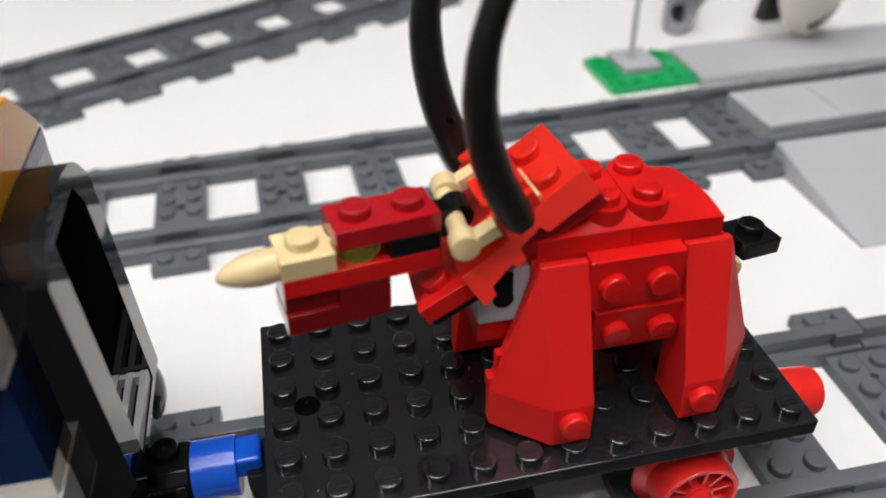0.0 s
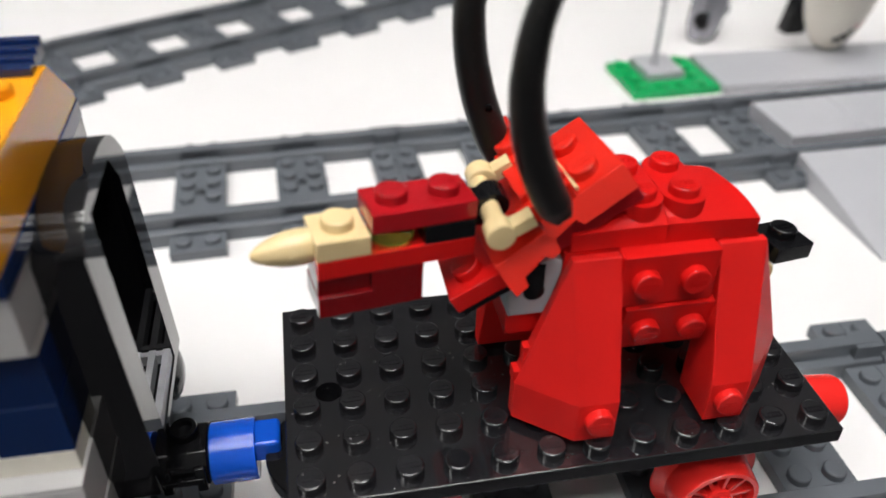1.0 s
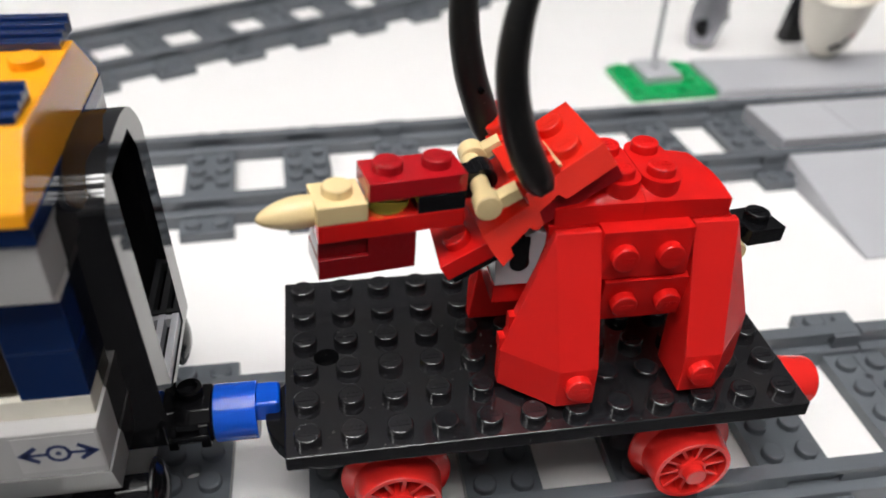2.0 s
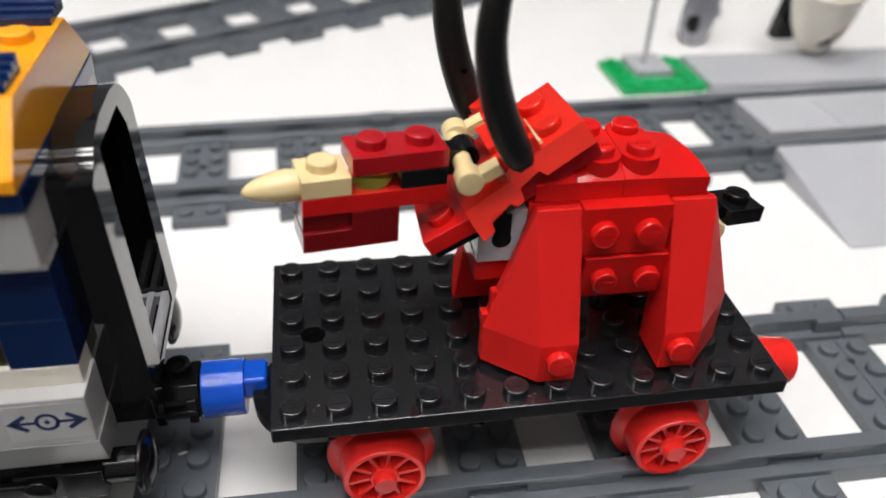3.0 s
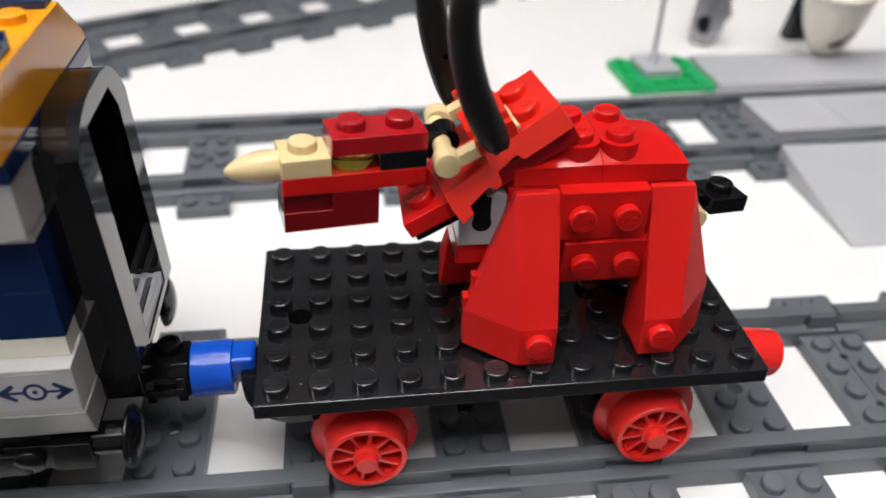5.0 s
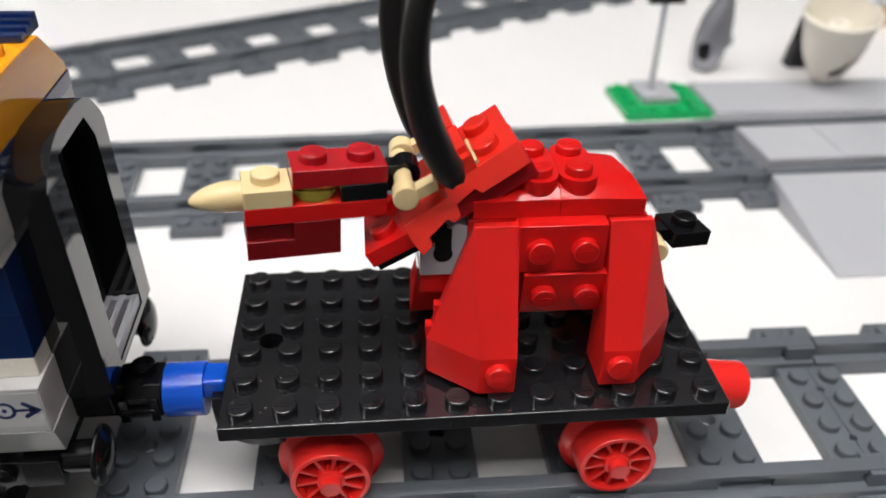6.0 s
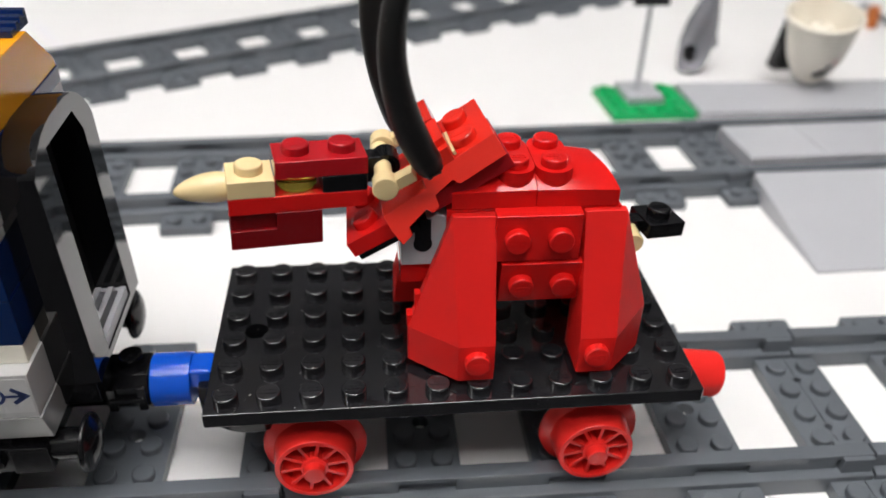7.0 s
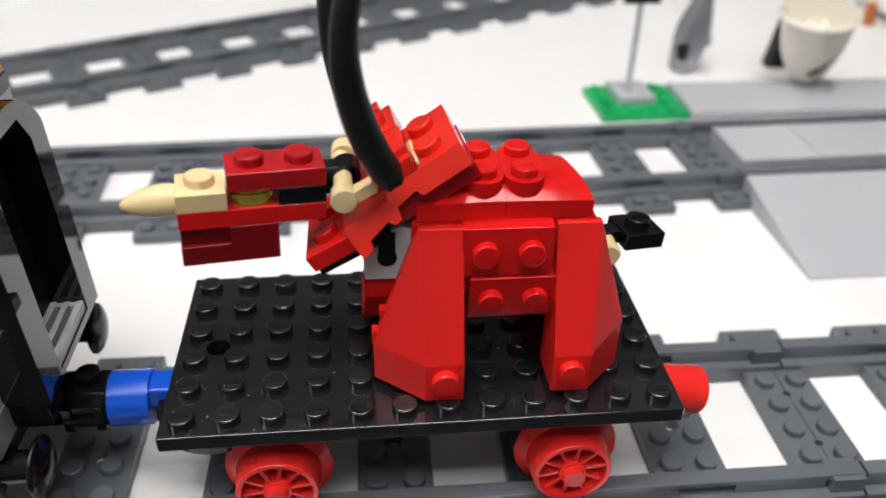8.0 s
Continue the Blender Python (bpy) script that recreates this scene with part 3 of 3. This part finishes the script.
bevelled(bm, 0.9, 3)
part("coupling_magnet", bm, BLUE, wagon, "bright blue magnet barrel")

# ---- locomotive ----
loco = thing("toy_locomotive", "orange and navy toy locomotive end with black gangway frame", "toy train")
UP = Matrix.Translation((0, 0, DECK))


def loco_part(name, bm, mat, label="", bevel=0.2, parent=None):
    if bevel:
        bevelled(bm, bevel)
    bmesh.ops.transform(bm, matrix=UP, verts=bm.verts)
    return part(name, bm, mat, parent or loco, label)


BACK = -176
# light grey with the shade of the inward slope put into its colour
SHADED_GREY = plastic("shaded_light_grey_plastic", (0.27, 0.268, 0.265), 0.2, 0.05)
# white bricks, with the shade on the loco's side mixed into the colour
SHADED_WHITE = plastic("shaded_white_plastic", (0.46, 0.455, 0.45), 0.2, 0.04)
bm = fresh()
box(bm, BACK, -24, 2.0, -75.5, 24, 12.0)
loco_part("side_brick", bm, SHADED_WHITE, "white lower side in a shaded tone, with a printed label")
bm = fresh()
prism(bm, [(-24.2, 1.95), (24.2, 1.95), (22.0, -5.0), (-22.0, -5.0)], BACK, -75.2)
loco_part("skirt", bm, SHADED_GREY, "light grey sloping skirt, coloured darker for its shade")
bm = fresh()
box(bm, BACK, -20.9, 12.0, -76.0, 20.9, 16.0)
loco_part("window_sill", bm, IVORY, "aged white sill plate")
for z0, z1 in ((16.05, 25.3), (25.35, 34.8)):
    bm = fresh()
    box(bm, -86.0, -20.9, z0, -75.9, 20.9, z1)
    loco_part("corner_brick", bm, NAVY, "dark blue corner brick")
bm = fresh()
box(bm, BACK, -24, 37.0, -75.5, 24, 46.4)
loco_part("upper_brick", bm, SHADED_WHITE, "white upper brick in a shaded tone")
bm = fresh()
box(bm, BACK, -21.5, 34.85, -75.8, 21.5, 36.95)
loco_part("upper_plate", bm, WHITE)
bm = fresh()
box(bm, BACK, -24.4, 46.4, -75.2, 23.4, 49.6)
loco_part("stripe_plate", bm, NAVY, "dark blue stripe plate")
bm = fresh()
prism(bm, [(-25, 49.6), (23, 49.6), (22.6, 51.4), (13.2, 59.6), (-16.8, 59.6), (-24.8, 51.6)], BACK, -75.3)
bevelled(bm, 0.25)
for x in (-79.7, -87.7, -95.7):
    stud(bm, spin("z", x, 3.4, 59.5), 24, False)
loco_part("roof", bm, AMBER, "orange sloping roof with studs", 0)
for low, high in ((-16.2, -8.6), (9.0, 17.4)):
    rise = [(low, 59.65), (low, 60.9)]
    for i in range(3):
        y = low + (high - low) * (0.22 + 0.26 * i)
        z = 60.9 + 0.5 * i
        rise += [(y, z + 0.12), (y + 0.2, z - 0.5), (y + 0.75, z - 0.45), (y + 0.85, z + 0.5)]
    rise += [(high, 62.5), (high, 59.65)]
    bm = fresh()
    prism(bm, rise, BACK, -76.2)
    loco_part("roof_louvre", bm, NAVY, "dark blue stepped louvre", 0.08)
smoked, nodes, links, bsdf = material("smoked_window")
bsdf.inputs["Base Color"].default_value = (0.05, 0.035, 0.02, 1)
bsdf.inputs["Roughness"].default_value = 0.05
bsdf.inputs["Transmission Weight"].default_value = 0.6
BROWN = plastic("brown_plastic", (0.09, 0.045, 0.02), 0.3, 0.2)
OLIVE = plastic("olive_green_plastic", (0.06, 0.08, 0.03), 0.3, 0.2)
bm = fresh()
box(bm, BACK, -19.8, 16.1, -86.1, -18.6, 34.7)
loco_part("window", bm, smoked, "smoked brown window", 0.1)
bm = fresh()
box(bm, BACK, -15, 16.1, -84, 15, 24)
loco_part("cab_floor", bm, BROWN, "brown cab fittings")
bm = fresh()
box(bm, BACK, 12, 24.1, -84, 15, 34)
loco_part("cab_wall", bm, OLIVE, "olive green cab wall")
bm = fresh()
box(bm, -77.5, -13, 12.1, -75.6, 15.0, 57)
loco_part("end_wall", bm, LIGHT_GREY, "light grey end wall behind the gangway")

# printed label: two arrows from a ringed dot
# white paper, darkened to the same side shade as the bricks
PAPER = plastic("shaded_white_label", (0.47, 0.465, 0.46), 0.3, 0.02)
INK = plastic("navy_print", (0.012, 0.025, 0.10), 0.35, 0.05)
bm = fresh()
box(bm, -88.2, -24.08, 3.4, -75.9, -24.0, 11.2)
label = loco_part("side_label", bm, PAPER, "white printed label in a shaded tone", 0)
bm = fresh()
MID = (-82.0, 7.3)
for i in range(28):
    a, b = (2 * math.pi * (i + d) / 28 for d in (0, 1))
    prism(bm, [(MID[0] + r * math.cos(c), MID[1] + r * math.sin(c)) for r, c in ((1.9, a), (1.9, b), (1.28, b), (1.28, a))], -24.1, -24.06, "y")
prism(bm, [(MID[0] + 0.45 * math.cos(0.5 * i), MID[1] + 0.45 * math.sin(0.5 * i)) for i in range(12)], -24.1, -24.06, "y")
for s in (-1, 1):
    prism(bm, [(MID[0] + s * x, MID[1] + z) for x, z in ((1.7, 0.3), (5.2, 0.3), (5.2, -0.3), (1.7, -0.3))], -24.1, -24.06, "y")
    for d in (-1, 1):
        prism(bm, [(MID[0] + s * x, MID[1] + d * z) for x, z in ((6.2, 0.0), (3.3, 2.0), (2.9, 1.35), (4.5, 0.0))], -24.1, -24.06, "y")
loco_part("arrow_print", bm, INK, "dark blue arrows and ring", 0, label)

# gangway frame: a glossy black arch with an opening
LEAN_BACK = pose(-68.0, 1.3, 22, 0, -2.0, 0)
OUT = [(-16.4, -20.6), (16, -20.6), (16, 20.4), (14.9, 22.4), (13, 24.6), (11, 26.3), (8.6, 27.5), (4, 28.3), (-4, 28.3), (-7, 27.9), (-9.6, 27.2), (-12.2, 26.0), (-14.4, 24.5), (-16.4, 22.6)]
bm = fresh()
HOLE = [(-8.9, -19), (9.5, -19), (9.5, 19.8), (6.2, 24.8), (-8.9, 24.8)]


def ring(outer, inner, a0, a1):
    """A frame: the outline pushed from a0 to a1 with a hole through it."""
    def loop(points, a):
        return [bm.verts.new((a, y, z)) for y, z in points]
    sides = [(loop(outer, a), loop(inner, a)) for a in (a0, a1)]
    for ends in sides:
        edges = []
        for points in ends:
            edges += [bm.edges.new((points[i], points[(i + 1) % len(points)])) for i in range(len(points))]
        bmesh.ops.triangle_fill(bm, use_beauty=True, use_dissolve=False, edges=edges)
    for k in (0, 1):
        one, two = sides[0][k], sides[1][k]
        for i in range(len(one)):
            j = (i + 1) % len(one)
            bm.faces.new((one[i], one[j], two[j], two[i]))


ring(OUT, HOLE, -8.2, 0)
bmesh.ops.transform(bm, matrix=LEAN_BACK, verts=bm.verts)
loco_part("gangway_frame", bm, GLOSS_BLACK, "glossy black arched gangway frame", 0)
bm = fresh()
box(bm, -8.0, -9.2, -20, -6.8, 9.8, 25.2, LEAN_BACK)
loco_part("gangway_door", bm, RUBBER, "black door panel inside the gangway", 0)
bm = fresh()
for x0, x1 in ((-1.6, -0.3), (-4.1, -2.8), (-6.7, -5.4)):
    box(bm, x0, -8.7, -18.95, x1, 9.3, -16.6, LEAN_BACK)
for y in (-8.6, 7.9):
    box(bm, -6.6, y, -18.9, -0.5, y + 1.3, -16.8, LEAN_BACK)
loco_part("step_grille", bm, LIGHT_GREY, "light grey step grille", 0.1)
bm = fresh()
box(bm, -8.2, -15.9, -26, -1.2, -8.5, -20.65, LEAN_BACK)
loco_part("gangway_foot", bm, BLACK, "black block under the gangway")

# underframe, buffers and coupler
bm = fresh()
box(bm, BACK, -21, -9, -77, 21, -5.1)
box(bm, BACK, -20.6, -15, -79, 20.6, -9.05)
for x in (-92, -104, -116):
    box(bm, x, -21.8, -14, x + 8, -19.4, -8)
    lathe(bm, [(2.6, 0), (2.6, 1.2), (1.4, 1.6), (0, 1.6)], spin("-y", x + 4, -21.8, -11), 20)
loco_part("underframe", bm, BLACK, "black underframe with springs", 0.25)
bm = fresh()
box(bm, -99.4, -22.6, -14.6, -88.6, -20.8, -9.4)
loco_part("axle_box", bm, BLACK, "black axle box on the underframe", 0.5)
for x in (-103.2, -127.2):
    bm = fresh()
    for i in range(6):
        lathe(bm, [(1.9, -0.34), (2.35, -0.1), (2.35, 0.1), (1.9, 0.34)], pose(x, -22.4, -17.2 + 0.95 * i, 12, 10, 0), 18)
    lathe(bm, [(1.7, -17.6), (1.7, -11.6)], pose(x, -22.4, 0), 14)
    loco_part("spring", bm, BLACK, "black moulded coil spring", 0)
for y in (-19.2, 20.4):
    bm = fresh()
    lathe(bm, [(3.1, -10), (3.1, 0.0), (3.2, 0.1), (5.6, 0.5), (5.85, 0.9), (5.6, 1.5), (4.3, 2.3), (2.4, 2.9), (0, 3.1)], spin("x", -71.7, y, -9.8), 32)
    box(bm, -84, y - 3.6, -13.6, -77, y + 3.6, -7.2)
    bevelled(bm, 0.3)
    loco_part("buffer", bm, BLACK, "glossy black round buffer", 0)
bm = fresh()
prism(bm, [(-6.0, -8.6), (-4.2, -6.5), (2.6, -6.5), (4.6, -8.6), (4.6, -13.6), (2.6, -15.8), (-4.2, -15.8), (-6.0, -13.6)], -71.4, -62.4)
box(bm, -70.4, -7.0, -12.4, -63.4, 5.0, -10.9)
box(bm, -70.9, -6.7, -14.6, -68.9, -5.0, -8.4)
box(bm, -64.9, -6.7, -14.6, -62.9, -5.0, -8.4)
bevelled(bm, 0.35)
lathe(bm, [(2.5, -6.6), (2.5, -4.9), (2.35, -4.65), (1.6, -4.6), (1.5, -5.8), (0, -5.8)], pose(-66.4, 0.2, 0), 24)
box(bm, -80, -4, -15, -71, 4, -9)
loco_part("coupler", bm, BLACK, "black coupler block with one stud", 0)
bm = fresh()
box(bm, -75, -5.5, -10.4, -71.6, 2.5, -6.2)
loco_part("coupler_magnet", bm, BLUE, "bright blue magnet housing")

# ---- level crossing and lineside ----
SIDE = place(117.0, 129.0, 0, 0, 0, 2.2)


def side_thing(name, label, category, group=""):
    return thing(name, label, category, SIDE, group)


for x0, x1 in ((7.4, 37.5), (37.7, 101.5), (101.7, 165.5)):
    road = side_thing("crossing_plate", "light grey smooth plate between the rails", "plate", "crossing plates")
    bm = fresh()
    box(bm, x0, -13.8, 3.2, x1, 14.2, 9.4)
    bevelled(bm, 0.3)
    part("plate", bm, LIGHT_GREY, road)
for k in range(2):
    ramp = thing("crossing_ramp", "light grey smooth ramp up to the rails", "ramp", place(117.0, 129.0, 0, 0, 0, 0.8), "crossing ramps")
    bm = fresh()
    prism(bm, [(-73, 0), (-23.5, 0), (-23.5, 9.2), (-73, 0.9)], 4.0 + 96.2 * k, 100.0 + 96.2 * k)
    bevelled(bm, 0.3)
    part("plate", bm, LIGHT_GREY, ramp)
strip = thing("platform_strip", "long light grey plate beside the far track", "plate", place(127.0, 168.0, 0, 0, 0, 0.2))
bm = fresh()
box(bm, 0, 0, 0, 220, 33.5, 4.2)
bevelled(bm, 0.3)
part("plate", bm, LIGHT_GREY, strip)

lawn = thing("lawn_plate", "green studded plate beside the far track", "plate", SIDE @ place(-1.4, 1.2, 0))
bm = fresh()
box(bm, -24.6, 40.0, 0, 12.6, 71.0, 3.2)
bevelled(bm, 0.2)
for i in range(4):
    for j in range(4):
        if i in (0, 3) or j == 0:
            stud(bm, spin("z", -20.4 + 8.6 * i, 43.6 + 7.8 * j, 3.2), 16, False)
part("plate", bm, GREEN, lawn)
sign = thing("sign_post", "thin grey sign post with a black board on a grey foot", "sign post", SIDE)
bm = fresh()
box(bm, -16.6, 51.0, 3.25, -0.4, 70.0, 6.4)
bevelled(bm, 0.3)
part("foot", bm, LIGHT_GREY, sign)
bm = fresh()
lathe(bm, [(1.9, 6.4), (1.9, 8), (1.15, 8.2), (1.15, 62), (0, 62)], pose(-9.6, 61.0, 0), 18)
part("post", bm, LIGHT_GREY, sign)
bm = fresh()
box(bm, -17.7, 58.9, 43.5, -2.1, 59.9, 60)
bevelled(bm, 0.2)
part("board", bm, BLACK, sign)


# ---- things behind the platform ----
def toy_fish():
    fish = thing("toy_fish", "grey pearl plastic fish standing on its nose", "toy fish", place(144, 227, 0))
    bm = fresh()
    n, rings = 24, []
    for z, rx, ry, dx in ((0, 5.0, 5, -0.2), (2, 6.6, 6.5, 0), (8, 7.8, 7.8, 0.5), (16, 8.3, 8.2, 1.4), (24, 7.2, 7.8, 2.4), (32, 4.9, 6, 3.6), (38, 3.0, 4, 4.4), (46, 1.8, 3, 5.0), (52, 2.6, 2, 5.4)):
        rings.append([bm.verts.new((dx + rx * math.cos(2 * math.pi * i / n), ry * math.sin(2 * math.pi * i / n), z)) for i in range(n)])
    for a, b in zip(rings, rings[1:]):
        for i in range(n):
            bm.faces.new((a[i], a[(i + 1) % n], b[(i + 1) % n], b[i]))
    bm.faces.new(rings[0][::-1])
    bm.faces.new(rings[-1])
    body = part("body", bm, SILVER, fish)
    bm = fresh()
    lathe(bm, [(4.3, -2.0), (4.3, 0.6), (3.6, 1.0), (0, 1.1)], spin("-y", -3.0, -6.4, 11.0), 24)
    part("eye", bm, BLACK, fish, "black round eye")
    bm = fresh()
    box(bm, -3.6, -6.3, 1.6, 3.0, -4.5, 3.4)
    bevelled(bm, 0.5)
    part("mouth", bm, OLIVE, fish, "dark mouth slot")
    bm = fresh()
    prism(bm, [(7.6, 8), (12.0, 13), (10.6, 18), (8.6, 22)], -1, 1, "y")
    bevelled(bm, 0.3)
    part("fin", bm, SILVER, fish)


toy_fish()
CREAM = plastic("cream_plastic", (0.86, 0.81, 0.71), 0.2, 0.05)
cup = thing("toy_cup", "cream tapered plastic cup with dark printed marks", "cup", place(190.8, 201.8, 5.9, 10, -6, 0) @ Matrix.Diagonal((0.9, 0.9, 0.93, 1)))
bm = fresh()
lathe(bm, [(0, 0), (6.4, 0), (7.2, 0.6), (10.0, 5.0), (13.2, 12), (15.2, 20), (16.6, 28), (17.2, 31.6), (18.3, 32.2), (18.7, 33.2), (18.4, 34.2), (17.6, 34.6), (16.6, 34.0), (15.6, 28),
           (13.6, 19), (11.0, 14.5), (7.6, 14.0), (7.4, 22), (6.8, 22.8), (4.9, 23), (4.7, 28), (4.2, 28.6), (3.2, 28.6), (3.0, 26), (0, 26)], None, 48)
part("body", bm, CREAM, cup, "aged cream plastic with a stud inside")
PINK = plastic("pink_print", (0.55, 0.25, 0.25), 0.4, 0.1)
for a, z, w, h, mat in ((-106, 7.0, 3.2, 2.6, BLACK), (-95, 8.2, 3.8, 3.6, BLACK), (-84, 11.0, 3.0, 3.4, BLACK), (-76, 14.6, 2.4, 2.4, PINK), (-70, 17.6, 2.0, 2.0, PINK), (-65, 21.6, 1.6, 1.8, PINK)):
    bm = fresh()
    r = 10.9 + (z + h / 2 - 5.4) * 0.32 - 0.004 * (z + h / 2 - 5.4) ** 2
    box(bm, -1.0, -w / 2, -h / 2, 0.4, w / 2, h / 2, pose(0, 0, 0, 0, 0, a) @ pose(r, 0, z + h / 2, 0, 18.4, 0))
    part("print_mark", bm, mat, cup, "dark printed mark")
wedge = thing("slope_piece", "black sloped plastic piece beside the cup", "slope brick", place(190.5, 230, 0))
bm = fresh()
prism(bm, [(-4, 0), (6, 0), (5.5, 31), (1.6, 31)], -4, 4, "y")
bevelled(bm, 0.3)
part("body", bm, BLACK, wedge)
ORANGE = plastic("brown_orange_plastic", (0.45, 0.13, 0.03), 0.3, 0.1)
clip = thing("clip_piece", "small brown orange clip with grey bar lying behind the cup", "clip", place(274, 290, 0))
bm = fresh()
lathe(bm, [(3.4, 0), (3.8, 0.8), (3.6, 6), (3.0, 10), (2.4, 12), (0, 12.4)], None, 20)
part("body", bm, ORANGE, clip)
bm = fresh()
lathe(bm, [(2.6, 0), (2.8, 0.6), (2.8, 8), (2.5, 8.6), (0, 8.6)], pose(-9, 4, 8, 0, 70, 20), 18)
part("barrel", bm, LIGHT_GREY, clip, "light grey barrel")
bm = fresh()
lathe(bm, [(1.4, 0), (1.6, 0.4), (1.6, 49), (1.3, 49.6), (0, 49.6)], pose(5, 12, 6, 96, 0, 10), 14)
part("bar", bm, RAIL_GREY, clip, "dark grey bar")
